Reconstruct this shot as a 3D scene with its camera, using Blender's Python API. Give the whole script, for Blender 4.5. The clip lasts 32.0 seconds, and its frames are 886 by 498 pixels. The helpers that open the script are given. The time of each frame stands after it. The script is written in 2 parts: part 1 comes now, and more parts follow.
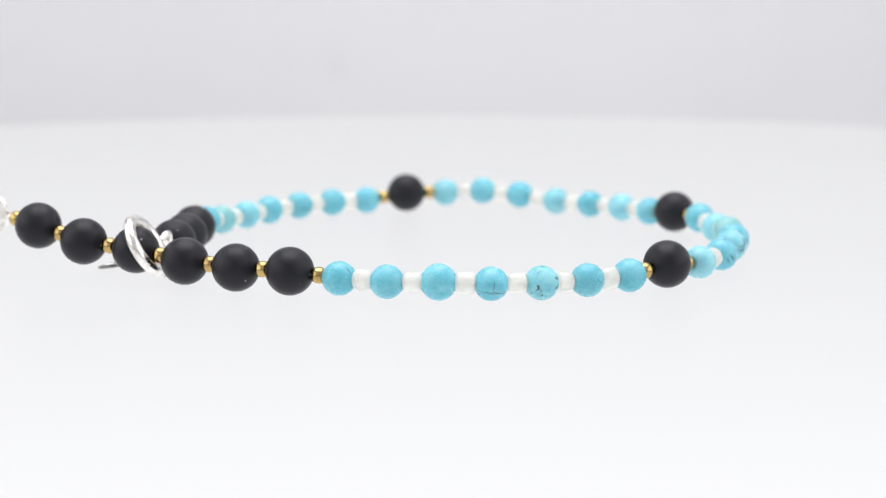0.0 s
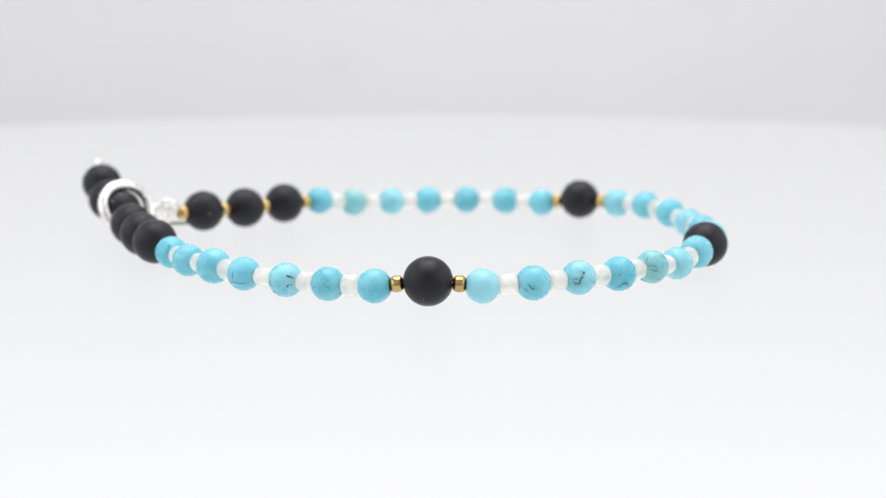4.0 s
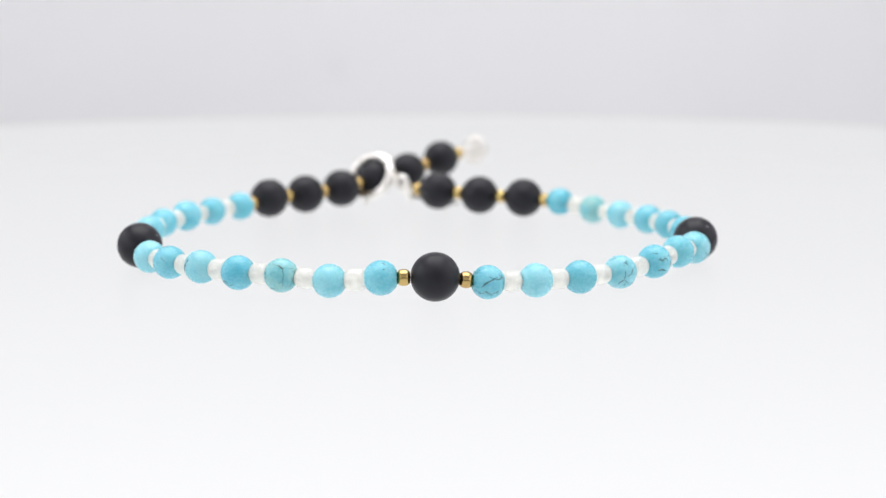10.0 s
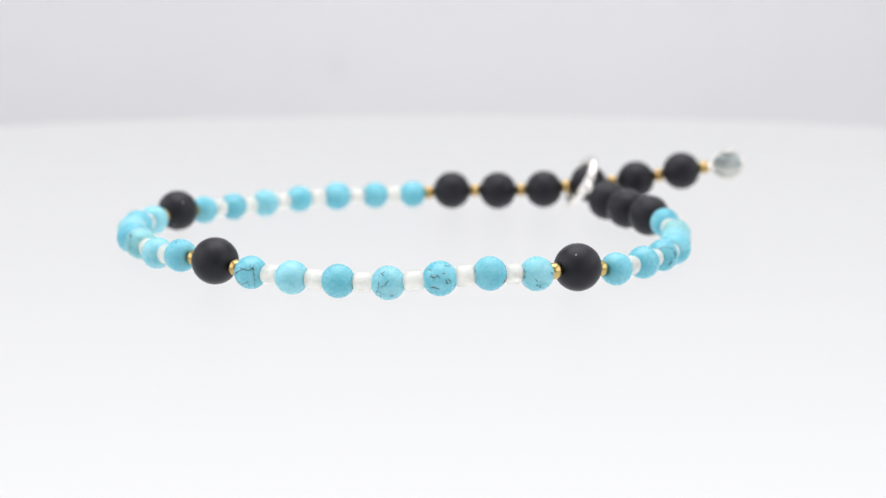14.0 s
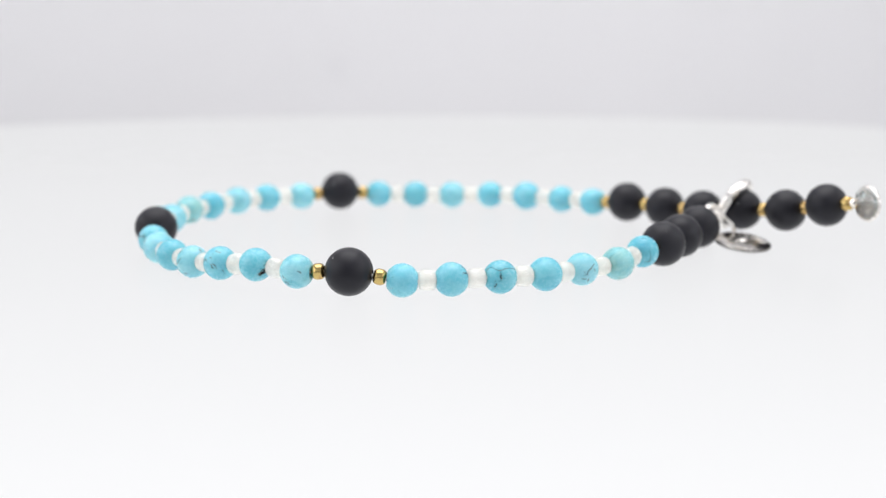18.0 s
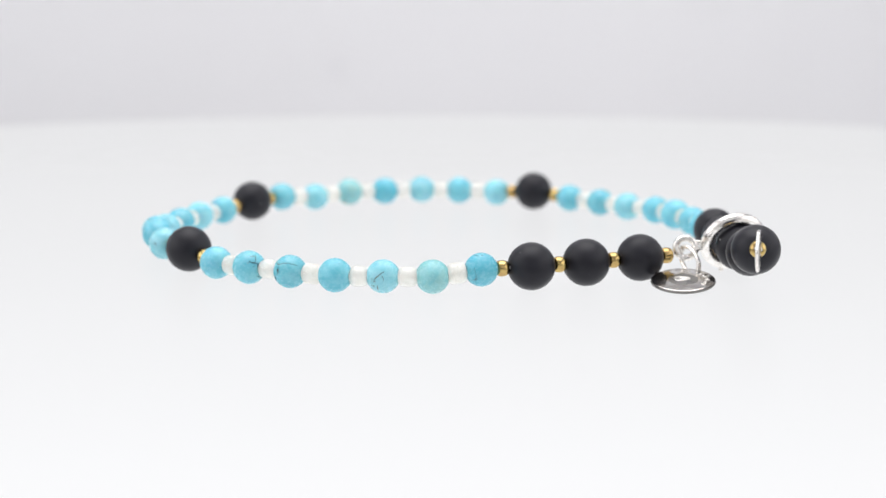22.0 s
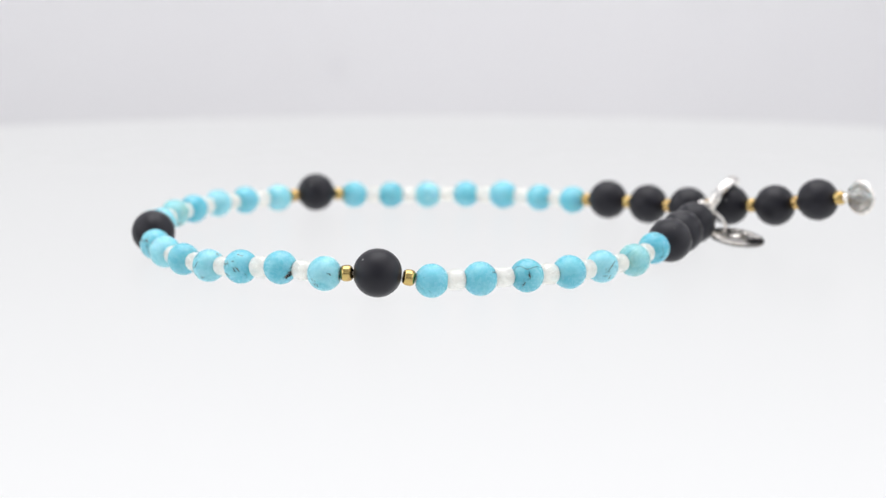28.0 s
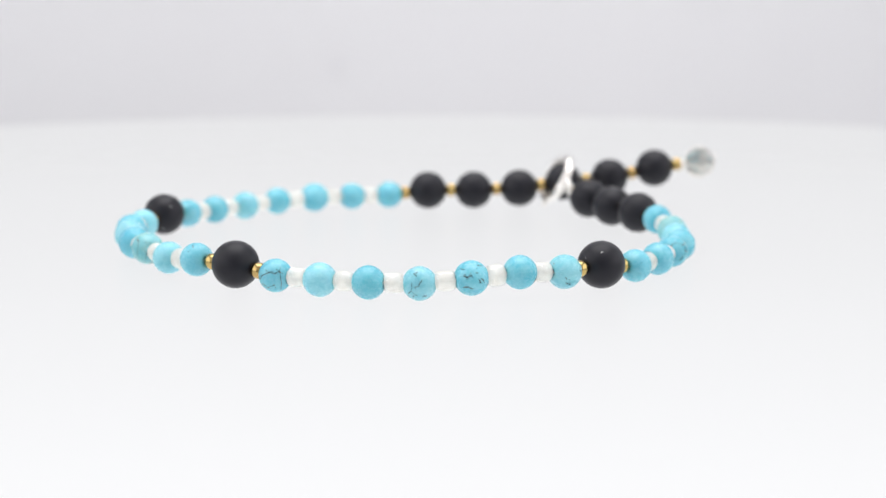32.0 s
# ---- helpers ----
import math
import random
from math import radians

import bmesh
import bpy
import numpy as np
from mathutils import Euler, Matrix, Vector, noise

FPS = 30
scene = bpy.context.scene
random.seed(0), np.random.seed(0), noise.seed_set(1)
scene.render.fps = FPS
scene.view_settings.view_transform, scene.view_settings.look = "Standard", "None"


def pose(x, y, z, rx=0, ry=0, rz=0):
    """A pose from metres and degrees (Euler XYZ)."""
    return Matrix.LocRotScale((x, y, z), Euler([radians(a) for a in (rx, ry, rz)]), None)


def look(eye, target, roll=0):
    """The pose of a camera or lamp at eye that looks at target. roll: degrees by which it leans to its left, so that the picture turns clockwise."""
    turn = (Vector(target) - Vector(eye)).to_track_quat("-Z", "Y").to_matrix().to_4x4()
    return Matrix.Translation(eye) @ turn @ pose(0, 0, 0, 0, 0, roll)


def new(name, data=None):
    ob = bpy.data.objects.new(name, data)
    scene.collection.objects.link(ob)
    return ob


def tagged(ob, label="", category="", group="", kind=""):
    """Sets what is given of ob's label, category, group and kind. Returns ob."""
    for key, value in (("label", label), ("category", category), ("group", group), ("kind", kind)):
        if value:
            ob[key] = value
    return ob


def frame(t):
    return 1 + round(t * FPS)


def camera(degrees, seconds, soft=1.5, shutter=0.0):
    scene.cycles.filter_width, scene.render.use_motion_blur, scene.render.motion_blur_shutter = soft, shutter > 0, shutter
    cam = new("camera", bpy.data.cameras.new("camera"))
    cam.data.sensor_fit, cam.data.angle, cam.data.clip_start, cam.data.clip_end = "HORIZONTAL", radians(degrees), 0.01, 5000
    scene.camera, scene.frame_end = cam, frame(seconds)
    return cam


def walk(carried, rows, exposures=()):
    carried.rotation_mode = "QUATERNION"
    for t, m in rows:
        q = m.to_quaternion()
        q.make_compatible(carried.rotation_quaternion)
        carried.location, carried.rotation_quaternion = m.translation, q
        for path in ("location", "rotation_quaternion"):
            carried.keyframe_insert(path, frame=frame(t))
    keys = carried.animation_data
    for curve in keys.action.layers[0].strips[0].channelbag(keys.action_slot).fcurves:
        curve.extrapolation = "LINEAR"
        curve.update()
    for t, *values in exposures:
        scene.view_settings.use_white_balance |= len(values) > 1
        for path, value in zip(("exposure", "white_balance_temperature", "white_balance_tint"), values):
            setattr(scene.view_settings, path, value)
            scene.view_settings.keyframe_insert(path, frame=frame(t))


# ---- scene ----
# A beaded anklet on a white turntable inside a photographer's light tent.
SECONDS = 32.0
MM = 0.001

# camera: stands still
cam = camera(26.97, SECONDS, 1.5)
cam.data.dof.use_dof = True
cam.data.dof.focus_distance = 0.222
cam.data.dof.aperture_fstop = 23.0
EYE = pose(0, -0.255, 0.04241, 90 - 9.435, -0.029, -0.294)
walk(cam, [(0, EYE), (SECONDS, EYE)])

# light: a large soft panel over the tent, and the white cloth round it
world = bpy.data.worlds.new("studio")
world.use_nodes = True
scene.world = world
world.node_tree.nodes["Background"].inputs[0].default_value = (0.95, 0.97, 1.0, 1)
world.node_tree.nodes["Background"].inputs[1].default_value = 0.02


def area_lamp(name, m, sx, sy, watts, colour=(1, 1, 1)):
    lamp = bpy.data.lights.new(name, "AREA")
    lamp.shape, lamp.size, lamp.size_y, lamp.energy, lamp.color = "RECTANGLE", sx, sy, watts, colour
    ob = new(name, lamp)
    ob.matrix_world = m
    return ob


area_lamp("top_softbox", look((0, 0.07, 0.64), (0, 0.05, 0)), 0.64, 0.58, 4.45, (1, 0.985, 0.985))
# added fill from both sides to lift the beads' fronts; no such lamps are known
area_lamp("side_fill", look((-0.575, -0.20, 0.33), (0, -0.16, 0.26)), 1.0, 0.56, 2.3, (1, 0.99, 0.99))
area_lamp("side_fill", look((0.575, -0.20, 0.33), (0, -0.16, 0.26)), 1.0, 0.56, 2.1, (1, 0.99, 0.99))
scene.view_settings.exposure = 0.0


# ---- materials ----
def material(name, base, rough, metal=0.0, **inputs):
    m = bpy.data.materials.new(name)
    m.use_nodes = True
    b = m.node_tree.nodes["Principled BSDF"]
    b.inputs["Base Color"].default_value = (*base, 1)
    b.inputs["Roughness"].default_value = rough
    b.inputs["Metallic"].default_value = metal
    for key, value in inputs.items():
        b.inputs[key.replace("_", " ")].default_value = value
    return m, m.node_tree, b


def node(tree, kind, **values):
    n = tree.nodes.new(kind)
    for key, value in values.items():
        n.inputs[key.replace("_", " ")].default_value = value
    return n


def maths(tree, op, a, b=None, clamp=False):
    n = tree.nodes.new("ShaderNodeMath")
    n.operation, n.use_clamp = op, clamp
    for i, v in enumerate((a, b)):
        if v is None:
            continue
        if isinstance(v, (int, float)):
            n.inputs[i].default_value = v
        else:
            tree.links.new(v, n.inputs[i])
    return n.outputs[0]


def blend(tree, fac, a, b, mode="MIX"):
    n = tree.nodes.new("ShaderNodeMix")
    n.data_type, n.blend_type = "RGBA", mode
    for i, v in ((0, fac), (6, a), (7, b)):
        if isinstance(v, (int, float)):
            n.inputs[i].default_value = v
        elif isinstance(v, tuple):
            n.inputs[i].default_value = (*v, 1)
        else:
            tree.links.new(v, n.inputs[i])
    return n.outputs[2]


def ramp(tree, value, low, high, a=0.0, b=1.0):
    n = tree.nodes.new("ShaderNodeMapRange")
    n.clamp = True
    tree.links.new(value, n.inputs[0])
    for i, v in enumerate((low, high, a, b)):
        n.inputs[i + 1].default_value = v
    return n.outputs[0]


def bump(tree, b, height, strength, distance):
    n = node(tree, "ShaderNodeBump", Strength=strength, Distance=distance)
    tree.links.new(height, n.inputs["Height"])
    tree.links.new(n.outputs[0], b.inputs["Normal"])


def own_coords(tree, spread=0.05):
    """Object space, shifted at random from piece to piece."""
    tc = tree.nodes.new("ShaderNodeTexCoord")
    info = tree.nodes.new("ShaderNodeObjectInfo")
    shift = tree.nodes.new("ShaderNodeVectorMath")
    shift.operation = "MULTIPLY_ADD"
    comb = tree.nodes.new("ShaderNodeCombineXYZ")
    for i, k in enumerate((1.0, 7.3, 13.7)):
        tree.links.new(maths(tree, "FRACT", maths(tree, "MULTIPLY", info.outputs["Random"], k)), comb.inputs[i])
    tree.links.new(comb.outputs[0], shift.inputs[0])
    shift.inputs[1].default_value = (spread,) * 3
    tree.links.new(tc.outputs["Object"], shift.inputs[2])
    return shift.outputs[0], info


def noise_tex(tree, coords, scale, detail=4.0, rough=0.55, distortion=0.0):
    n = node(tree, "ShaderNodeTexNoise", Scale=scale, Detail=detail, Roughness=rough, Distortion=distortion)
    tree.links.new(coords, n.inputs["Vector"])
    return n.outputs[0]


def turquoise_stone():
    """The object's colour gives the stone's tint, its alpha how strongly it is veined."""
    m, t, b = material("turquoise_stone", (0.1, 0.5, 0.6), 0.36, IOR=1.5)
    co, info = own_coords(t)
    cloud = noise_tex(t, co, 420, 4)
    fine = noise_tex(t, co, 2600, 3)
    tint = blend(t, ramp(t, cloud, 0.38, 0.66, 0.0, 0.58), info.outputs["Color"], (0.27, 0.64, 0.71))
    tint = blend(t, ramp(t, fine, 0.3, 0.7, 0.0, 0.16), tint, (0.05, 0.36, 0.47))
    # soft patches of deeper blue
    drawn = t.nodes.new("ShaderNodeMapping")
    drawn.inputs["Scale"].default_value = (1.3, 1.3, 0.9)
    t.links.new(co, drawn.inputs["Vector"])
    streak = noise_tex(t, drawn.outputs[0], 330, 5, 0.6, 0.8)
    tint = blend(t, ramp(t, streak, 0.42, 0.66, 0.0, 0.46), tint, (0.050, 0.40, 0.51))
    # veins: thin wandering cracks, broken up and gathered in patches
    wander = noise_tex(t, co, 210, 4, 0.58, 0.6)
    off = maths(t, "ABSOLUTE", maths(t, "SUBTRACT", wander, 0.5))
    swell = ramp(t, noise_tex(t, co, 1100, 3), 0.45, 0.68, 0.007, 0.030)
    line = ramp(t, maths(t, "DIVIDE", off, swell), 0.45, 1.15, 1.0, 0.0)
    where = noise_tex(t, co, 380, 2)
    broken = maths(t, "ADD", where, maths(t, "MULTIPLY", info.outputs["Alpha"], 0.36))
    patch = ramp(t, broken, 0.67, 0.75)
    vein = maths(t, "MULTIPLY", line, patch)
    # pits: small dark spots in clusters
    pit = ramp(t, maths(t, "ADD", noise_tex(t, co, 1700, 3, 0.65), maths(t, "MULTIPLY", info.outputs["Alpha"], 0.10)), 0.715, 0.755)
    pit = maths(t, "MULTIPLY", pit, ramp(t, broken, 0.60, 0.72))
    dark = maths(t, "MULTIPLY", maths(t, "MAXIMUM", vein, pit), ramp(t, info.outputs["Alpha"], 0.08, 0.3))
    matrix = blend(t, ramp(t, noise_tex(t, co, 1500, 2), 0.42, 0.62), (0.045, 0.045, 0.042), (0.17, 0.125, 0.085))
    colour = blend(t, maths(t, "MULTIPLY", dark, 0.92), tint, matrix)
    # a greenish brown halo round the veins
    halo = maths(t, "MULTIPLY", ramp(t, off, 0.008, 0.05, 0.30, 0.0), maths(t, "MULTIPLY", patch, ramp(t, info.outputs["Alpha"], 0.08, 0.3)))
    colour = blend(t, halo, colour, (0.10, 0.29, 0.28))
    t.links.new(colour, b.inputs["Base Color"])
    t.links.new(ramp(t, fine, 0.3, 0.7, 0.22, 0.31), b.inputs["Roughness"])
    bump(t, b, maths(t, "SUBTRACT", maths(t, "MULTIPLY", fine, 0.3), dark), 0.25, 0.00006)
    b.inputs["Subsurface Weight"].default_value = 0.4
    b.inputs["Subsurface Radius"].default_value = (0.3, 0.8, 1.0)
    b.inputs["Subsurface Scale"].default_value = 0.0006
    return m


def matrix_vein(name, low, high):
    """The dark host rock that runs through the stones, in places sunk under a film of blue; low, high: how much of it is covered."""
    m, t, b = material(name, (0.05, 0.045, 0.04), 0.45)
    co, info = own_coords(t)
    rust = ramp(t, noise_tex(t, co, 1300, 3), 0.46, 0.66)
    t.links.new(blend(t, rust, (0.022, 0.034, 0.040), (0.15, 0.13, 0.09)), b.inputs["Base Color"])
    clear = t.nodes.new("ShaderNodeBsdfTransparent")
    mix = t.nodes.new("ShaderNodeMixShader")
    t.links.new(ramp(t, noise_tex(t, co, 1900, 3), 0.36, 0.66, low, high), mix.inputs[0])
    t.links.new(b.outputs[0], mix.inputs[1])
    t.links.new(clear.outputs[0], mix.inputs[2])
    t.links.new(mix.outputs[0], t.nodes["Material Output"].inputs[0])
    return m


def frosted_onyx():
    m, t, b = material("frosted_onyx", (0.009, 0.009, 0.012), 0.5, IOR=1.38)
    co, info = own_coords(t)
    grain = noise_tex(t, co, 5200, 3)
    smudge = noise_tex(t, co, 300, 3)
    base = blend(t, ramp(t, smudge, 0.35, 0.75), (0.004, 0.004, 0.009), (0.008, 0.008, 0.013))
    dust = t.nodes.new("ShaderNodeTexVoronoi")
    dust.inputs["Scale"].default_value = 620
    t.links.new(co, dust.inputs["Vector"])
    rare = ramp(t, noise_tex(t, co, 900, 1), 0.545, 0.585)
    speck = maths(t, "MULTIPLY", ramp(t, dust.outputs["Distance"], 0.050, 0.085, 1.0, 0.0), rare)
    t.links.new(blend(t, speck, base, (0.5, 0.5, 0.5)), b.inputs["Base Color"])
    t.links.new(ramp(t, smudge, 0.3, 0.7, 0.44, 0.54), b.inputs["Roughness"])
    b.inputs["Coat Weight"].default_value = 0.5
    b.inputs["Coat IOR"].default_value = 1.10
    b.inputs["Coat Roughness"].default_value = 0.14
    bump(t, b, grain, 0.10, 0.00003)
    return m


def pearl_lustre():
    """The white pearly lining in the middle of a glass seed bead."""
    m, t, b = material("pearl_lustre", (0.96, 0.94, 0.91), 0.30, IOR=1.5)
    co, info = own_coords(t)
    cloud = noise_tex(t, co, 900, 3)
    cream = blend(t, info.outputs["Random"], (1.0, 0.979, 0.952), (1.0, 0.957, 0.88))
    t.links.new(blend(t, ramp(t, cloud, 0.35, 0.7, 0.0, 0.5), cream, (1.0, 0.972, 0.96)), b.inputs["Base Color"])
    b.inputs["Subsurface Weight"].default_value = 1.0
    b.inputs["Subsurface Radius"].default_value = (1, 0.97, 0.93)
    b.inputs["Subsurface Scale"].default_value = 0.002
    # light passes along the milky lining
    glow = node(t, "ShaderNodeBsdfTranslucent", Color=(1.0, 0.965, 0.912, 1))
    mix = node(t, "ShaderNodeMixShader", Fac=0.50)
    t.links.new(b.outputs[0], mix.inputs[1])
    t.links.new(glow.outputs[0], mix.inputs[2])
    # the lining is thin enough to let some of the view through
    clear = node(t, "ShaderNodeBsdfTransparent", Color=(1.0, 0.982, 0.958, 1))
    veil = node(t, "ShaderNodeMixShader")
    t.links.new(ramp(t, cloud, 0.3, 0.7, 0.42, 0.24), veil.inputs[0])
    t.links.new(mix.outputs[0], veil.inputs[1])
    t.links.new(clear.outputs[0], veil.inputs[2])
    t.links.new(veil.outputs[0], t.nodes["Material Output"].inputs[0])
    return m


def bead_glass():
    """Thin clear glass, glossy, faintly milky."""
    m, t, b = material("bead_glass", (0.97, 0.96, 0.94), 0.15, IOR=1.5)
    co, info = own_coords(t)
    haze = ramp(t, noise_tex(t, co, 800, 3), 0.3, 0.7, 0.0, 0.04)
    clear = node(t, "ShaderNodeBsdfTransparent", Color=(1.0, 1.0, 0.995, 1))
    milk = node(t, "ShaderNodeMixShader")
    t.links.new(haze, milk.inputs[0])
    t.links.new(clear.outputs[0], milk.inputs[1])
    t.links.new(b.outputs[0], milk.inputs[2])
    shine = node(t, "ShaderNodeBsdfGlossy", Roughness=0.12)
    edge = node(t, "ShaderNodeLayerWeight", Blend=0.5)
    gloss = maths(t, "MULTIPLY_ADD", maths(t, "POWER", edge.outputs["Facing"], 5.0), 0.2)
    gloss.node.inputs[2].default_value = 0.03
    mix = node(t, "ShaderNodeMixShader")
    t.links.new(gloss, mix.inputs[0])
    t.links.new(milk.outputs[0], mix.inputs[1])
    t.links.new(shine.outputs[0], mix.inputs[2])
    t.links.new(mix.outputs[0], t.nodes["Material Output"].inputs[0])
    return m


def bronze_gold():
    m, t, b = material("bronze_gold", (0.55, 0.34, 0.09), 0.16, 1.0)
    co, info = own_coords(t)
    tarnish = noise_tex(t, co, 900, 3)
    warm = blend(t, info.outputs["Random"], (0.56, 0.43, 0.16), (0.48, 0.34, 0.14))
    t.links.new(blend(t, ramp(t, tarnish, 0.45, 0.75, 0, 0.5), warm, (0.34, 0.18, 0.08)), b.inputs["Base Color"])
    t.links.new(ramp(t, tarnish, 0.3, 0.7, 0.12, 0.24), b.inputs["Roughness"])
    return m


def silver(name, rough, relief=0.0, relief_scale=900, tone=1.0, worn=(0.76, 0.72, 0.66)):
    m, t, b = material(name, (0.92, 0.90, 0.87), rough, 1.0)
    bright, worn = tuple(c * tone for c in (0.95, 0.93, 0.90)), tuple(c * tone for c in worn)
    co, info = own_coords(t)
    wear = noise_tex(t, co, 800, 4)
    t.links.new(blend(t, ramp(t, wear, 0.42, 0.72, 0, 0.55), bright, worn), b.inputs["Base Color"])
    t.links.new(ramp(t, wear, 0.3, 0.75, rough * 0.7, rough * 1.6), b.inputs["Roughness"])
    if relief:
        bump(t, b, noise_tex(t, co, relief_scale, 2), relief, 0.0002)
    return m


def self_lit_acrylic():
    """Opal acrylic under a satin surface; added emission stands in for the light on it."""
    m, t, b = material("self_lit_acrylic", (0.025, 0.025, 0.0255), 0.6, IOR=1.05)
    tc = t.nodes.new("ShaderNodeTexCoord")
    co = tc.outputs["Object"]
    spots = t.nodes.new("ShaderNodeTexVoronoi")
    spots.inputs["Scale"].default_value = 48
    t.links.new(co, spots.inputs["Vector"])
    speck = maths(t, "MULTIPLY", ramp(t, spots.outputs["Distance"], 0.012, 0.024, 1, 0), ramp(t, noise_tex(t, co, 40, 1), 0.60, 0.64))
    t.links.new(blend(t, maths(t, "MULTIPLY", speck, 0.6), (0.025, 0.025, 0.0255), (0.01, 0.01, 0.01)), b.inputs["Base Color"])
    b.inputs["Coat Weight"].default_value = 1.0
    b.inputs["Coat IOR"].default_value = 1.02
    # the tint dims low viewing angles, imitating light that falls off towards the back
    b.inputs["Coat Tint"].default_value = (0.898, 0.898, 0.898, 1)
    b.inputs["Coat Roughness"].default_value = 0.22
    # near-black base: the white of the platter is emitted, not lit by the lamps
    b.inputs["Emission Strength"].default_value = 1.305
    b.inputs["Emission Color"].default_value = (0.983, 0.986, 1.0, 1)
    return m


def tent_cloth(name, base):
    m, t, b = material(name, base, 0.9)
    tc = t.nodes.new("ShaderNodeTexCoord")
    co = tc.outputs["Object"]
    broad = noise_tex(t, co, 3.5, 3)
    weave = noise_tex(t, co, 900, 2)
    dim = tuple(c * 0.95 for c in base)
    t.links.new(blend(t, ramp(t, broad, 0.3, 0.7), base, dim), b.inputs["Base Color"])
    bump(t, b, weave, 0.2, 0.0004)
    return m


STONE, ONYX, PEARL, CLEAR, GOLD = turquoise_stone(), frosted_onyx(), pearl_lustre(), bead_glass(), bronze_gold()
SILVER, HAMMERED = silver("polished_silver", 0.24, 0.12, 500, 0.92, (0.64, 0.58, 0.50)), silver("hammered_silver", 0.18, 0.8, 800, 0.95, (0.55, 0.49, 0.42))
MIRROR = silver("mirror_silver", 0.14, 0.55, 420, 0.62, (0.60, 0.47, 0.32))
ENGRAVED = silver("engraved_silver", 0.25)
OXIDISED = silver("oxidised_silver", 0.30, tone=0.22)
ACRYLIC = self_lit_acrylic()
VEIN, VEIN_EDGE = matrix_vein("matrix_vein", 0.0, 0.42), matrix_vein("matrix_vein_edge", 0.50, 0.95)
CLOTH = tent_cloth("white_tent_cloth", (0.675, 0.676, 0.692))
DARK = tent_cloth("dark_room_cloth", (0.03, 0.03, 0.03))
FLAP = tent_cloth("front_flap_cloth", (0.62, 0.62, 0.62))
BOARD = tent_cloth("white_table_board", (0.78, 0.78, 0.79))
CORD, _, _ = material("nylon_cord", (0.75, 0.74, 0.72), 0.3, IOR=1.5)
SENSOR_SPOT, _, _ = material("grey_sensor_spot", (0.618, 0.618, 0.635), 0.9)


# ---- mesh helpers ----
def shade_smooth(me):
    me.polygons.foreach_set("use_smooth", [True] * len(me.polygons))


def mesh_of(name, bm, mat, smooth=True):
    me = bpy.data.meshes.new(name)
    bmesh.ops.recalc_face_normals(bm, faces=bm.faces[:])
    bm.to_mesh(me)
    bm.free()
    if smooth:
        shade_smooth(me)
    me.materials.append(mat)
    return me


def part(name, bm, mat, parent, label="", smooth=True):
    ob = new(name, bm if isinstance(bm, bpy.types.Mesh) else mesh_of(name, bm, mat, smooth))
    ob.parent = parent
    return tagged(ob, label)


def lathe(profile, segments=32, closed=True):
    """Turns a list of (radius, z) about z."""
    bm = bmesh.new()
    rings = []
    for r, z in profile:
        rings.append([bm.verts.new((r * math.cos(2 * math.pi * i / segments), r * math.sin(2 * math.pi * i / segments), z)) for i in range(segments)])
    n = len(rings)
    for k in range(n if closed else n - 1):
        a, b = rings[k], rings[(k + 1) % n]
        for i in range(segments):
            j = (i + 1) % segments
            bm.faces.new((a[i], a[j], b[j], b[i]))
    return bm


def ball_with_hole(radius, hole, segments=40, rings=22, flat=0.0):
    """A drilled ball about z, its hole's lips slightly rounded; flat: degrees of the cap ground off at either end."""
    a0 = max(math.asin(hole / radius) * 1.5, radians(flat))
    prof = []
    for k in range(rings + 1):
        a = a0 + (math.pi - 2 * a0) * k / rings
        prof.append((radius * math.sin(a), radius * math.cos(a)))
    top = radius * math.cos(a0)
    prof = [(hole, top * 0.5), (hole, top - hole * 0.05)] + prof + [(hole, -(top - hole * 0.05)), (hole, -top * 0.5)]
    return lathe(prof, segments)


def seed_bead(radius, length, hole, power=3.2, segments=28, steps=14, bored=True):
    """A short glass tube bead with rounded shoulders, about z; bored: with the wall of its hole."""
    prof = []
    for k in range(steps + 1):
        a = math.pi * k / steps
        c, s = math.cos(a), math.sin(a)
        z = math.copysign(abs(c) ** (2 / power), c) * length / 2
        r = hole + (radius - hole) * abs(s) ** (2 / power)
        prof.append((r, z))
    return lathe(prof, segments, bored)


def ring_mesh(radius, tube, segments=64, sides=16, squash=1.0):
    """A round wire ring in the plane of x and y; squash makes it oval along y."""
    prof = [(radius + tube * math.cos(2 * math.pi * k / sides), tube * math.sin(2 * math.pi * k / sides)) for k in range(sides)]
    bm = lathe(prof, segments)
    for v in bm.verts:
        v.co.y *= squash
    return bm


def along(direction, where, spin=0.0):
    """A pose at where whose z axis points along direction."""
    q = Vector(direction).to_track_quat("Z", "Y")
    return Matrix.Translation(where) @ q.to_matrix().to_4x4() @ Matrix.Rotation(spin, 4, "Z")


def box(sx, sy, sz, bevel=0.0):
    bm = bmesh.new()
    bmesh.ops.create_cube(bm, size=1)
    for v in bm.verts:
        v.co = (v.co.x * sx, v.co.y * sy, v.co.z * sz)
    if bevel:
        bmesh.ops.bevel(bm, geom=bm.edges[:], offset=bevel, segments=2, affect="EDGES")
    return bm


# ---- the tent ----
def setting(name, bm, mat, m, label, category):
    ob = new(name, mesh_of(name, bm, mat, False))
    ob.matrix_world = m
    return tagged(ob, label, category, kind="structure")


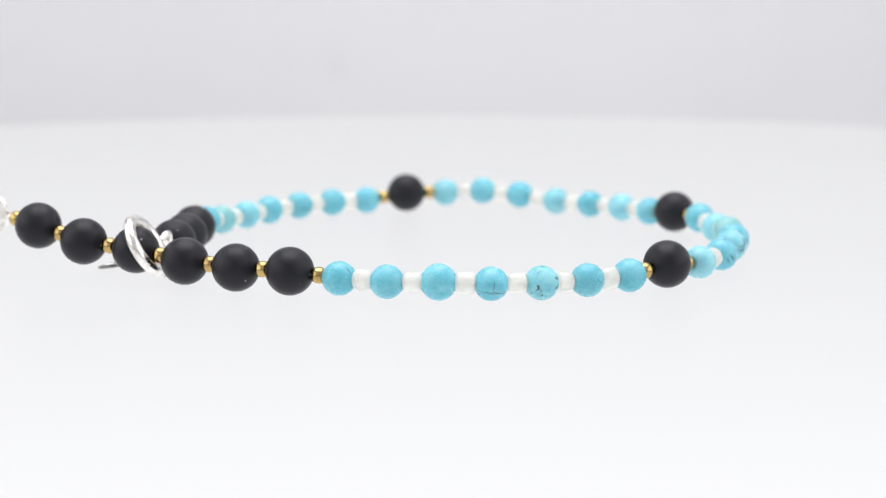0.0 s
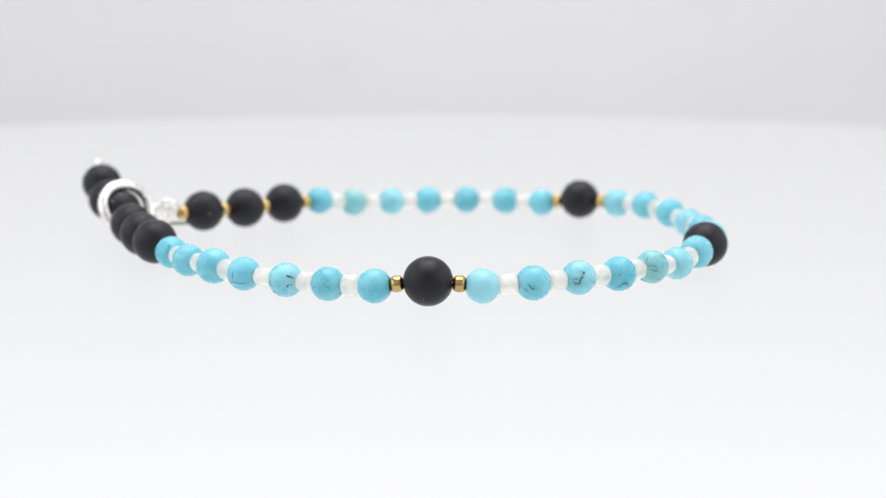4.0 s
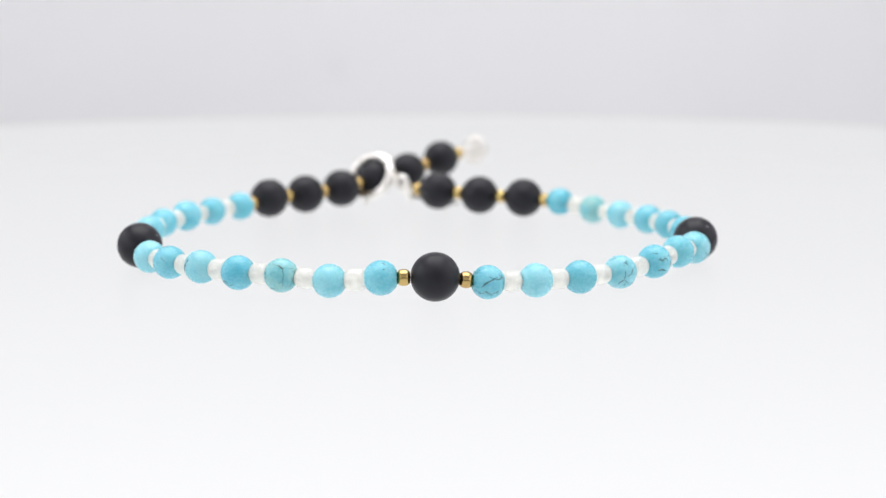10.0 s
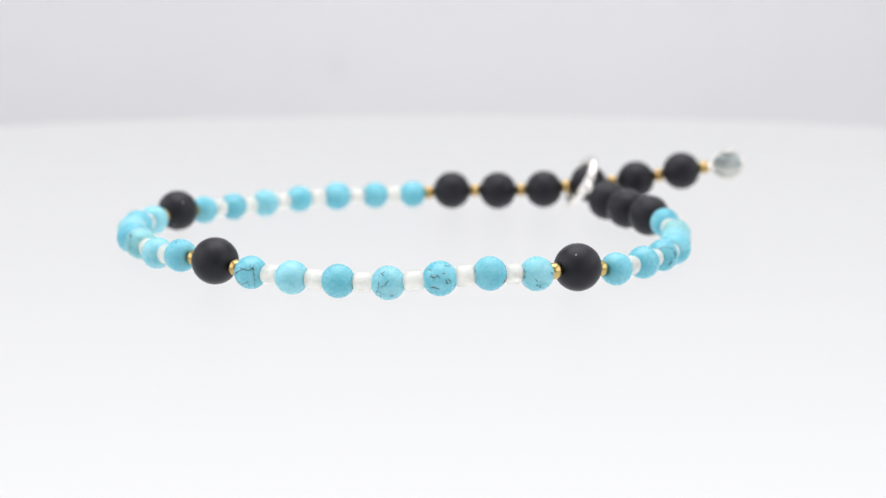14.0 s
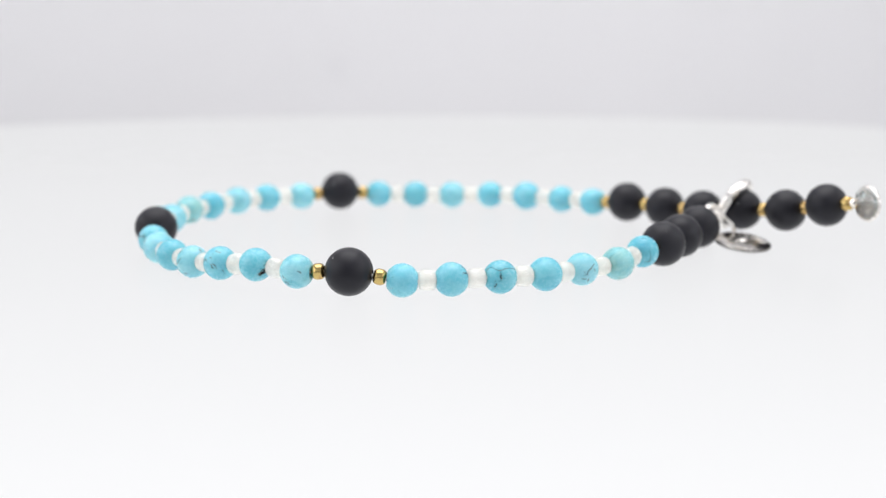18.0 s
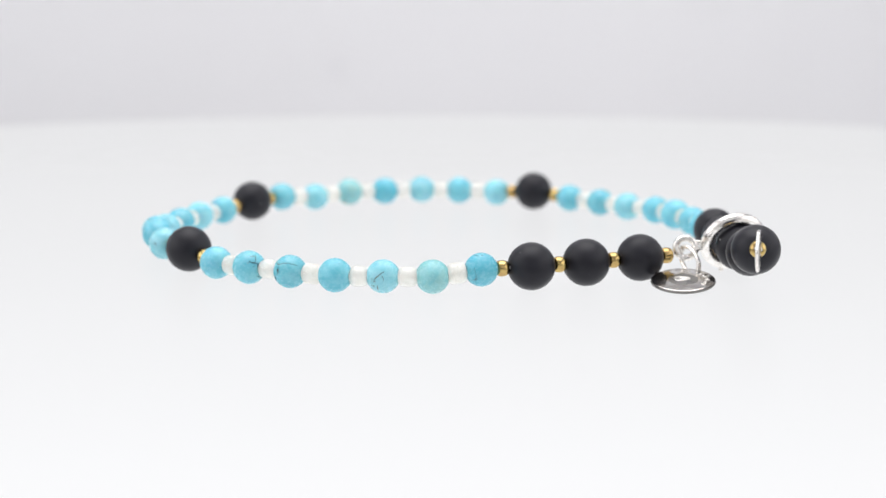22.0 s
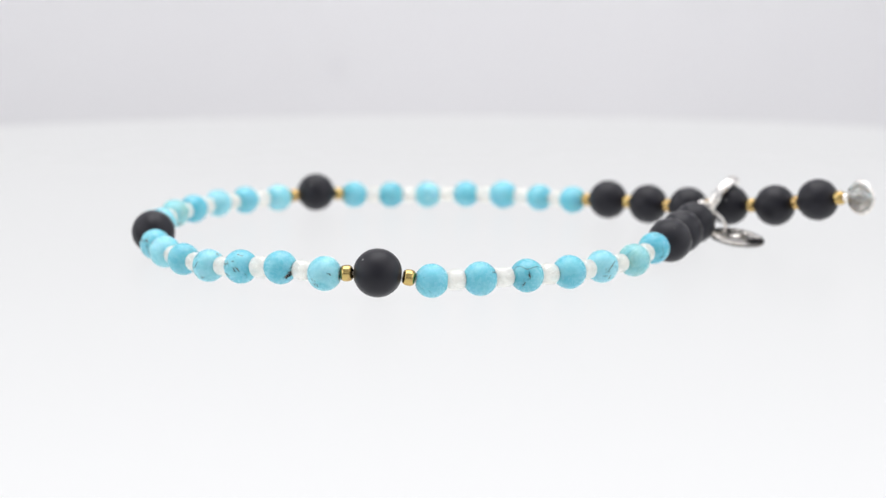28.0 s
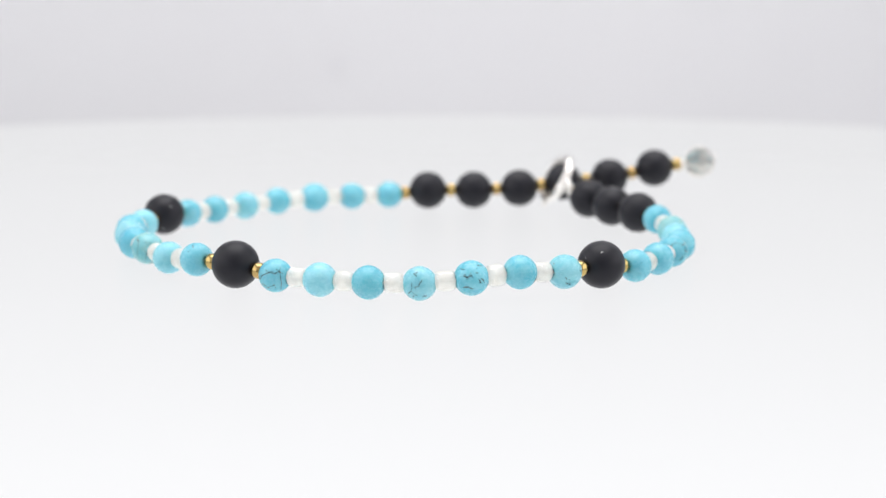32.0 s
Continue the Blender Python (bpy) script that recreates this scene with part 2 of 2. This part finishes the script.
TABLE_TOP = -0.045
setting("floor", box(1.24, 1.46, 0.02), BOARD, pose(0, -0.10, TABLE_TOP - 0.01), "white table board under the turntable", "table board")
setting("wall_north", box(1.24, 0.02, 0.76), CLOTH, pose(0, 0.62, TABLE_TOP + 0.38), "plain pale grey-white cloth backdrop", "backdrop")
setting("wall_west", box(0.02, 1.46, 0.76), CLOTH, pose(-0.63, -0.10, TABLE_TOP + 0.38), "white cloth side of the light tent", "tent wall")
setting("wall_east", box(0.02, 1.46, 0.76), CLOTH, pose(0.63, -0.10, TABLE_TOP + 0.38), "white cloth side of the light tent", "tent wall")
setting("wall_south", box(1.24, 0.02, 0.61), FLAP, pose(0, -0.80, TABLE_TOP + 0.455), "white cloth flap at the front of the tent", "tent wall")
setting("wall_south_gap", box(1.24, 0.02, 0.15), DARK, pose(0, -0.822, TABLE_TOP + 0.075), "dark room seen under the raised front flap", "room wall")
setting("ceiling", box(1.28, 1.50, 0.02), CLOTH, pose(0, -0.10, TABLE_TOP + 0.77), "white cloth top of the light tent", "tent ceiling")

# a faint grey disc before the backdrop, standing in for dust on the sensor
bm = bmesh.new()
bmesh.ops.create_circle(bm, cap_ends=True, radius=0.0019, segments=20)
mark = setting("sensor_dust_spot", bm, SENSOR_SPOT, pose(-0.0440, 0.6075, -0.0140, 90, 0, 0), "faint round grey disc standing in for a sensor dust spot", "stain")


# ---- the turntable ----
def make_turntable():
    table = tagged(new("turntable"), "round white acrylic photo turntable", "turntable")
    table.location = (0, 0, TABLE_TOP)
    radius, thick = 0.2035, 0.008
    top = -TABLE_TOP
    prof = [(0.0001, top), (radius - 0.0015, top), (radius - 0.0004, top - 0.0005), (radius, top - 0.0016),
            (radius, top - thick + 0.001), (radius - 0.001, top - thick), (0.0001, top - thick)]
    bm = lathe(prof, 160, False)
    platter = part("platter", bm, ACRYLIC, table, "smooth white acrylic disc, bright by added emission", False)
    prof = [(0.0001, top - thick), (0.12, top - thick), (0.125, top - thick - 0.004), (0.125, 0.003), (0.122, 0.0), (0.0001, 0.0)]
    part("base", lathe(prof, 96, False), BOARD, table, "white plastic drive base", False)
    return table


turntable = make_turntable()

# ---- the anklet ----
R_ONYX, R_STONE = 2.97, 2.10
FLAT = 25.0
BIG = 1.06
HALF_STONE = R_STONE * math.cos(radians(FLAT))
anklet = tagged(new("beaded_anklet"), "anklet of turquoise, matte black and pearl beads with silver ring clasp", "anklet")

# bead centres along the string, in millimetres from the turntable's axis
TAIL = [(-50.77, -20.00, 6.44), (-44.38, -23.32, 4.92), (-37.35, -26.16, 4.30), (-30.84, -29.04, 3.35), (-24.19, -32.13, 3.08), (-17.37, -34.95, 3.13)]
STONES_A = [(-11.33, -36.79, 2.58), (-5.56, -38.48, 2.48), (0.61, -39.25, 2.58), (6.86, -39.47, 2.41), (12.90, -37.98, 2.24), (18.55, -36.21, 2.25), (23.88, -33.61, 2.38)]
SINGLE_A = (28.93, -29.71, 3.08)
STONES_B = [(33.59, -25.34, 2.55), (37.11, -20.30, 2.72), (39.21, -14.60, 2.90), (40.55, -8.69, 2.79), (40.80, -2.68, 2.92), (40.05, 3.36, 2.53), (38.53, 9.42, 3.07)]
SINGLE_B = (35.59, 15.18, 3.10)
STONES_C = [(32.62, 20.76, 2.36), (28.88, 25.50, 2.28), (24.36, 29.59, 2.22), (19.26, 33.08, 2.23), (13.70, 35.82, 2.85), (7.85, 37.29, 3.30), (1.92, 37.84, 2.95)]
SINGLE_C = (-4.34, 36.34, 3.09)
STONES_D = [(-10.59, 34.52, 2.16), (-15.89, 31.82, 2.22), (-20.75, 28.06, 2.23), (-25.04, 23.73, 2.16), (-28.04, 18.58, 2.16), (-31.06, 13.30, 2.24), (-32.55, 7.48, 2.95)]
SHORT_END = [(-33.50, 1.15, 3.07), (-33.76, -6.31, 3.10), (-34.31, -13.65, 3.30)]

# tint and cloudiness of each stone, group by group
SKY, DEEP, PALE, GREEN = (0.185, 0.56, 0.69), (0.12, 0.48, 0.62), (0.33, 0.68, 0.77), (0.32, 0.59, 0.57)
TEAL = (0.16, 0.505, 0.62)
LOOKS_A = [(SKY, 0.1), (SKY, 0.0), (SKY, 0.05), (SKY, 0.05), (PALE, 0.1), (TEAL, 0.15), (SKY, 0.05)]
LOOKS_B = [(PALE, 0.02), (SKY, 0.14), (PALE, 0.1), (DEEP, 0.1), (GREEN, 0.36), (PALE, 0.0), (SKY, 0.05)]
LOOKS_C = [(SKY, 0.16), (PALE, 0.05), (TEAL, 0.0), (PALE, 0.12), (SKY, 0.14), (SKY, 0.05), (PALE, 0.12)]
LOOKS_D = [(SKY, 0.10), (SKY, 0.10), (TEAL, 0.16), (SKY, 0.0), (PALE, 0.10), (GREEN, 0.08), (DEEP, 0.12)]

# matrix veins of the stones: width in mm, then the azimuth and height on the stone, in degrees, of the ends and bends
VEINS_A = {
    0: [(0.09, (-53, 48), (-42, 22))],
    3: [(0.12, (-153, -11), (-130, -21), (-106, -19), (-95, -25), (-83, -18), (-59, -26), (-24, -21)), (0.1, (-82, 15), (-83, -21))],
    4: [(0.26, (-113, 46), (-108, 47)), (0.2, (-105, 6), (-101, -8)), (0.24, (-111, -16), (-103, -8)), (0.17, (-138, -26), (-124, -28)), (0.24, (-94, -34), (-87, -36)), (0.11, (-119, -54), (-80, -56)), (0.12, (-144, 79), (-61, 71)), (0.2, (-34, 26), (-27, 18)), (0.18, (-41, -10), (-32, -15)), (0.24, (-36, -12), (-33, -14)), (0.16, (-27, 25), (-12, 10))],
    5: [(0.07, (-61, 13), (-21, -18))],
}
VEINS_B = {
    0: [(0.16, (-34, -58), (-25, -62))],
    1: [(0.24, (-53, -7), (-47, -12)), (0.08, (-68, 9), (-52, -5)), (0.09, (-6, 27), (16, 8)), (0.1, (-56, 63), (24, 74)), (0.12, (-117, 71), (-58, 67)), (0.1, (-79, -8), (-64, -21))],
    2: [(0.25, (-34, 29), (-30, 24)), (0.20, (-32, 13), (-42, 4), (-46, -12)), (0.25, (-62, -8), (-48, -12))],
    3: [(0.12, (-59, -41), (-36, -26), (-23, -21), (-11, -37)), (0.08, (-11, -37), (9, -34)), (0.14, (-52, 7), (-45, 6))],
    4: [(0.10, (-73, 15), (-68, 48)), (0.09, (-66, 14), (-37, 10), (-31, -8)), (0.10, (-55, 1), (-31, -6)), (0.10, (10, 46), (31, 31)), (0.07, (31, 31), (36, -1), (18, -19)), (0.10, (-38, -42), (0, -39)), (0.10, (18, 44), (35, 31), (33, 6)), (0.08, (33, 6), (32, -34)), (0.08, (54, 32), (94, 25)), (0.06, (-23, 47), (16, 40)), (0.06, (-19, 8), (3, 20)), (0.06, (34, 75), (96, 55))],
    6: [(0.12, (34, 68), (53, 53)), (0.12, (32, 38), (39, 38))],
}
VEINS_C = {
    0: [(0.11, (7, 2), (22, 9)), (0.14, (25, 28), (44, 21), (64, 16), (81, 25), (89, 38)), (0.09, (82, 23), (84, -5), (93, -48)), (0.15, (51, -29), (64, -24)), (0.14, (9, -24), (31, -30)), (0.22, (76, 25), (86, 17)), (0.09, (-43, 31), (-23, 51)), (0.11, (0, -8), (16, 6), (40, 18), (58, 25)), (0.10, (-30, -19), (-13, -30), (9, -30)), (0.09, (24, -38), (49, -27))],
    3: [(0.12, (-45, 47), (-6, 64)), (0.15, (32, 44), (51, 34)), (0.11, (71, 22), (59, 1), (45, -3)), (0.1, (38, 13), (32, -15), (8, -35)), (0.09, (34, -17), (55, -36)), (0.12, (28, -47), (42, -34)), (0.11, (74, -37), (95, -34)), (0.2, (166, 55), (166, 41)), (0.12, (39, 43), (53, 50))],
    4: [(0.13, (8, 37), (33, 37)), (0.2, (33, 16), (50, 13)), (0.12, (41, 11), (64, 19), (67, 10)), (0.13, (30, -24), (48, -21), (67, -27)), (0.16, (93, 54), (105, 51)), (0.14, (84, 5), (96, -9)), (0.12, (77, 27), (87, 25)), (0.12, (93, 9), (108, -10)), (0.12, (107, 50), (127, 47)), (0.12, (124, -15), (133, -20))],
    5: [(0.50, (127, -26), (152, -5)), (0.40, (138, -23), (158, -16)), (0.30, (130, -27), (146, -22))],
    6: [(0.14, (6, 35), (13, 34)), (0.2, (65, -33), (72, -31)), (0.22, (79, -34), (83, -36)), (0.12, (60, -8), (68, -15)), (0.14, (118, 12), (132, 3))],
}
VEINS_D = {
    0: [(0.07, (76, 18), (81, 22)), (0.08, (70, -18), (78, -22)), (0.07, (97, -24), (107, -36))],
    1: [(0.12, (167, 49), (-159, 50), (-174, 25)), (0.12, (162, 30), (-167, 20)), (0.12, (162, 30), (-175, 21)), (0.2, (-164, 20), (-157, -10)), (0.16, (-167, 17), (-158, -7)), (0.09, (-168, -21), (-141, -36))],
    2: [(0.12, (44, 17), (64, 41)), (0.1, (64, 41), (107, 31), (145, 38), (-168, 28)), (0.22, (110, 16), (115, 2)), (0.08, (112, 30), (119, 4)), (0.2, (100, -13), (88, -29)), (0.13, (-148, 7), (-144, -21))],
    3: [(0.08, (176, 52), (-163, 44))],
    4: [(0.16, (161, 25), (126, -4)), (0.2, (125, -6), (130, -10)), (0.09, (155, 10), (159, -7)), (0.12, (107, -24), (126, -27)), (0.12, (138, -23), (135, -46))],
    5: [(0.08, (72, 20), (88, 41)), (0.12, (-135, 23), (-135, -7))],
    6: [(0.1, (97, 62), (134, 60)), (0.09, (137, -4), (134, -25), (114, -33)), (0.07, (131, 15), (143, -17), (130, -36)), (0.14, (150, 64), (174, 61))],
}

string = [("onyx", c, None) for c in TAIL]
for stones, looks, veins, single in ((STONES_A, LOOKS_A, VEINS_A, SINGLE_A), (STONES_B, LOOKS_B, VEINS_B, SINGLE_B),
                                     (STONES_C, LOOKS_C, VEINS_C, SINGLE_C), (STONES_D, LOOKS_D, VEINS_D, None)):
    string += [("stone", c, (*k, veins.get(n, ()))) for n, (c, k) in enumerate(zip(stones, looks))]
    if single:
        string.append(("onyx", single, None))
string += [("onyx", c, None) for c in SHORT_END]

onyx_mesh = mesh_of("black_bead", ball_with_hole(R_ONYX * MM, 0.45 * MM), ONYX)
stone_mesh = mesh_of("turquoise_bead", ball_with_hole(R_STONE * MM, 0.48 * MM, 48, 28, FLAT), STONE)
pearl_mesh = mesh_of("pearl_seed_bead", seed_bead(1.37 * MM, 2.12 * MM, 0.35 * MM, 3.2, bored=False), CLEAR)
lining_mesh = mesh_of("lining", seed_bead(1.22 * MM, 2.08 * MM, 0.25 * MM, 4, bored=False), PEARL)
gold_mesh = mesh_of("gold_seed_bead", seed_bead(1.02 * MM, 1.60 * MM, 0.34 * MM, 2.5), GOLD)


def place(name, mesh, where, direction, spin):
    ob = part(name, mesh, None, anklet)
    ob.matrix_basis = along(direction, Vector(where) * MM, spin)
    return ob


def vein_mesh(veins, turn, seed):
    """Thin uneven ribbons that lie in the surface of a stone; turn takes the anklet's axes to the stone's own."""
    bm = bmesh.new()
    wild = random.Random(seed)
    strokes = [(width, ends, True) for width, *ends in veins]
    # crumbs of rock beside the broader veins
    for width, *ends in veins:
        for _ in range(int(width * (40 if width > 0.18 else 10))):
            a, e = wild.choice(ends)
            a, e = a + wild.gauss(0, 7) / max(0.3, math.cos(radians(e))), e + wild.gauss(0, 7)
            strokes.append((wild.uniform(0.06, 0.10 + 0.35 * width), [(a, e), (a + wild.uniform(-6, 6), e + wild.uniform(-6, 6))], False))
    for width, ends, main in strokes:
        ways = [Vector((math.cos(radians(e)) * math.cos(radians(a)), math.cos(radians(e)) * math.sin(radians(a)), math.sin(radians(e)))) for a, e in ends]
        path = []
        for a, b in zip(ways, ways[1:]):
            steps = max(2, round(a.angle(b) * R_STONE / 0.11))
            path += [a.slerp(b, k / steps) for k in range(steps)]
        path.append(ways[-1])
        last, rows = len(path) - 1, []
        drift = 0.0
        for k, p in enumerate(path):
            along_it = (path[min(k + 1, last)] - path[max(k - 1, 0)]).normalized()
            side = p.cross(along_it).normalized()
            drift = drift * 0.6 + wild.uniform(-0.05, 0.05)
            taper = 0.35 + 0.65 * min(1.0, 2.2 * min(k, last - k) / max(last, 1) + 0.25)
            half = width * taper * wild.uniform(0.45, 0.95)
            mid = p * R_STONE + side * drift
            rows.append([bm.verts.new(turn @ ((mid + side * half * e).normalized() * (R_STONE + 0.007) * MM)) for e in (-1, -0.45, 0.45, 1)])
        for a, b in zip(rows, rows[1:]):
            for e in range(3):
                bm.faces.new((a[e], a[e + 1], b[e + 1], b[e])).material_index = 0 if e == 1 and main and width > 0.085 else 1
    me = mesh_of("vein", bm, VEIN)
    me.materials.append(VEIN_EDGE)
    return me


rng = random.Random(11)
centres = [Vector(c) for _, c, _ in string]
for i, (sort, c, look_of) in enumerate(string):
    ahead, behind = centres[min(i + 1, len(string) - 1)], centres[max(i - 1, 0)]
    if sort == "onyx":
        place("black_bead", onyx_mesh, c, ahead - behind, rng.uniform(0, 6.28))
    else:
        ob = place("turquoise_bead", stone_mesh, c, ahead - behind, rng.uniform(0, 6.28))
        tint, cloudy, veins = look_of
        ob.scale = (BIG if c is STONES_A[2] else rng.uniform(0.985, 1.015),) * 3
        k = rng.uniform(0.90, 0.99)
        ob.color = (tint[0] * k, tint[1] * k, tint[2] * k, cloudy)
        if veins:
            part("vein", vein_mesh(veins, ob.matrix_basis.to_quaternion().to_matrix().inverted(), i), VEIN, ob, "dark brown matrix veins")

small = []
for (s0, _, _), (s1, _, _), a, b in zip(string, string[1:], centres, centres[1:]):
    way = (b - a).normalized()
    near = a + way * (R_ONYX if s0 == "onyx" else HALF_STONE)
    far = b - way * (R_ONYX if s1 == "onyx" else HALF_STONE)
    small.append((s0 == s1 == "stone", (near + far) / 2, way, (far - near).length))
# the last gold bead at either end
TIP_WAY = (centres[0] - centres[1]).normalized()
END_WAY = (centres[-1] - centres[-2]).normalized()
DISC = Vector((-57.01, -16.29, 7.45))
tip_way = ((DISC - centres[0]).normalized() * 0.6 + TIP_WAY * 0.4).normalized()
small.append((False, centres[0] + tip_way * (R_ONYX + 0.66), tip_way, 1.6))
small.append((False, centres[-1] + END_WAY * (R_ONYX + 0.66), END_WAY, 1.6))
for pearl, c, way, gap in small:
    wobble = Vector((rng.uniform(-1, 1), rng.uniform(-1, 1), rng.uniform(-1, 1))) * 0.05
    if pearl:
        ob = place("pearl_seed_bead", pearl_mesh, c + wobble * 0.8, way + wobble, rng.uniform(0, 6.28))
        k = rng.uniform(0.95, 1.07)
        ob.scale = (k, k, min(1.25, max(0.85, (gap + 0.06) / 2.12)))
        part("lining", lining_mesh, None, ob, "cream pearly lining")
    else:
        place("gold_seed_bead", gold_mesh, c + wobble * 0.5, way + wobble, rng.uniform(0, 6.28))


def wire(name, points, thick, mat, parent, label=""):
    cu = bpy.data.curves.new(name, "CURVE")
    cu.dimensions, cu.bevel_depth, cu.bevel_resolution, cu.resolution_u = "3D", thick, 3, 6
    sp = cu.splines.new("BEZIER")
    sp.bezier_points.add(len(points) - 1)
    for bp, p in zip(sp.bezier_points, points):
        bp.co, bp.handle_left_type, bp.handle_right_type = p, "AUTO", "AUTO"
    cu.materials.append(mat)
    ob = new(name, cu)
    ob.parent = parent
    return tagged(ob, label)


wire("stringing_cord", [c * MM for c in centres], 0.0002, CORD, anklet, "clear nylon stringing cord")

# clasp: a large polished ring through which the tail of the string is drawn
RING_C = Vector((-36.05, -26.09, 4.87))
RING_N = Vector((0.864, -0.158, 0.479))
ring = part("clasp_ring", ring_mesh(3.54 * MM, 0.74 * MM, 96, 20), SILVER, anklet, "large polished silver clasp ring")
ring.matrix_basis = along(RING_N, RING_C * MM)

# a soldered eye on the ring, a jump ring on the string's end, and the oval link of the pendant
JUMP = Vector((-34.67, -20.01, 4.17))
MEDAL = Vector((-39.88, -16.64, 1.02))
HOLE = MEDAL + Vector((2.0, -2.75, 0.02))
OUT = JUMP - RING_C
EYE_AT = RING_C + OUT * 0.735
eye = part("eye_ring", ring_mesh(0.52 * MM, 0.27 * MM, 40, 12), SILVER, anklet, "small silver eye soldered to the clasp ring")
eye.matrix_basis = along(OUT.cross(Vector((0, 0, 1))), EYE_AT * MM)
jump = part("jump_ring", ring_mesh(1.27 * MM, 0.43 * MM, 48, 12), SILVER, anklet, "silver jump ring")
jump.matrix_basis = along((-0.88, 0.32, 0.34), JUMP * MM)
# the pendant hangs from the jump ring by an oval link
ASIDE = Vector((-0.4955, -0.8686, 0))
DOWN = (HOLE + ASIDE * 0.6 - (JUMP - ASIDE * 0.35)).normalized()
ACROSS = Vector((-0.945, -0.324, 0))
ACROSS = (ACROSS - DOWN * ACROSS.dot(DOWN)).normalized()
link = part("pendant_link", ring_mesh(2.10 * MM, 0.37 * MM, 56, 12, 0.52), SILVER, anklet, "oval silver link of the pendant")
link.matrix_basis = Matrix.Translation((JUMP - ASIDE * 0.35 + DOWN * 2.1) * MM) @ Matrix((DOWN, ACROSS, DOWN.cross(ACROSS))).transposed().to_4x4()


# pendant: a flat polished disc with an engraved emblem and a worn rim
def make_pendant():
    prof = [(0.0001, 0.24), (3.72, 0.24), (3.90, 0.17), (3.96, 0.0), (3.90, -0.17), (3.72, -0.24), (0.0001, -0.24)]
    bm = lathe([(r * MM, z * MM) for r, z in prof], 72, False)
    ob = part("pendant_disc", bm, MIRROR, anklet, "round polished silver pendant with engraved emblem")
    n = Vector((-0.155, 0.105, 0.98)).normalized()
    ob.matrix_basis = along(n, MEDAL * MM)
    rim = lathe([(r * MM, z * MM) for r, z in ((3.88, 0.20), (3.99, 0.11), (3.99, -0.11), (3.88, -0.20))], 72)
    part("pendant_rim", rim, OXIDISED, ob, "dark tarnished rim of the pendant")
    field = part("emblem_field", lathe([(r * MM, z * MM) for r, z in ((0.0001, 0.265), (1.80, 0.265), (1.88, 0.235), (0.0001, 0.235))], 48, False), OXIDISED, ob, "darker engraved field of the pendant")
    inv = ob.matrix_basis.to_3x3().inverted()
    for k in range(3):
        bm = ring_mesh((0.42 + 0.34 * (k == 0)) * MM, 0.10 * MM, 28, 8, 0.8)
        e = part("emblem", bm, ENGRAVED, ob, "raised emblem of the pendant")
        e.matrix_basis = pose((-0.35 + 0.35 * k) * MM, 0.1 * k * MM, 0.28 * MM)
    hole = inv @ (HOLE - MEDAL)
    base = math.atan2(hole.y, hole.x)
    for k in range(9):
        a = base + math.radians(-102 + 11 * k)
        b = part("engraved_mark", box(0.28 * MM, 0.62 * MM, 0.06 * MM, 0.01 * MM), ENGRAVED, ob, "small engraved mark on the rim")
        b.matrix_basis = Matrix.Rotation(a - math.pi / 2, 4, "Z") @ pose(0, 2.95 * MM, 0.25 * MM)
    return ob


pendant = make_pendant()

# a crushed crimp on the thread's end under the clasp ring
SPUR = Vector((-33.59, -25.97, 0.85))
for k, (dx, dy, dz) in enumerate(((0, 0, 0), (-0.28, 0.30, 0.42))):
    lump = part("thread_crimp", ball_with_hole((0.34 - 0.06 * k) * MM, 0.1 * MM, 16, 10), SILVER, anklet, "tiny crushed silver crimp")
    lump.matrix_basis = along((0.5, 0.3, 1), (SPUR + Vector((dx, dy, dz))) * MM)
wire("thread_end", [p * MM for p in (SPUR, SPUR + Vector((-0.35, 0.1, 0.9)), RING_C + Vector((0.9, 0.2, -3.4)))], 0.00012, CORD, anklet, "end of the clear nylon thread")

# the tail's end: a crimp and a small hammered disc that stands upright
crimp = part("crimp", ball_with_hole(0.48 * MM, 0.15 * MM, 24, 12), HAMMERED, anklet, "tiny silver crimp bead")
crimp.matrix_basis = along(tip_way, (centres[0] + tip_way * (R_ONYX + 1.62)) * MM)
prof = [(0.0001, 0.20), (0.9, 0.20), (1.5, 0.14), (1.95, 0.20), (2.1, 0.14), (2.14, 0.0), (2.1, -0.14), (1.95, -0.20), (1.5, -0.14), (0.9, -0.20), (0.0001, -0.20)]
prof = [(r * 1.15, z) for r, z in prof]
tip = part("end_disc", lathe([(r * MM, z * MM) for r, z in prof], 48, False), HAMMERED, anklet, "small hammered silver end disc")
tip.matrix_basis = along((0.60, 0.80, 0.0), DISC * MM)


# ---- movement ----
# the table turns steadily, slows to a stop at TURN_BACK and runs the same way back
SPEED, TURN_BACK = 11.2801, 22.75
SLOWING = [(21.5, -242.34), (21.75, -244.85), (22.0, -247.0), (22.25, -248.6), (22.5, -249.85), (22.75, -250.6)]


def heading(t):
    t = min(t, 2 * TURN_BACK - t)
    if t <= 21.4:
        return -SPEED * t
    return dict(SLOWING)[t]


def motions():
    times = [0.5 * k for k in range(43)] + [t for t, _ in SLOWING]
    times += [2 * TURN_BACK - t for t in reversed(times) if t < TURN_BACK and 2 * TURN_BACK - t <= SECONDS]
    for thing, height in ((turntable, TABLE_TOP), (anklet, 0.0)):
        walk(thing, [(t, pose(0, 0, height, 0, 0, heading(t))) for t in times])


motions()
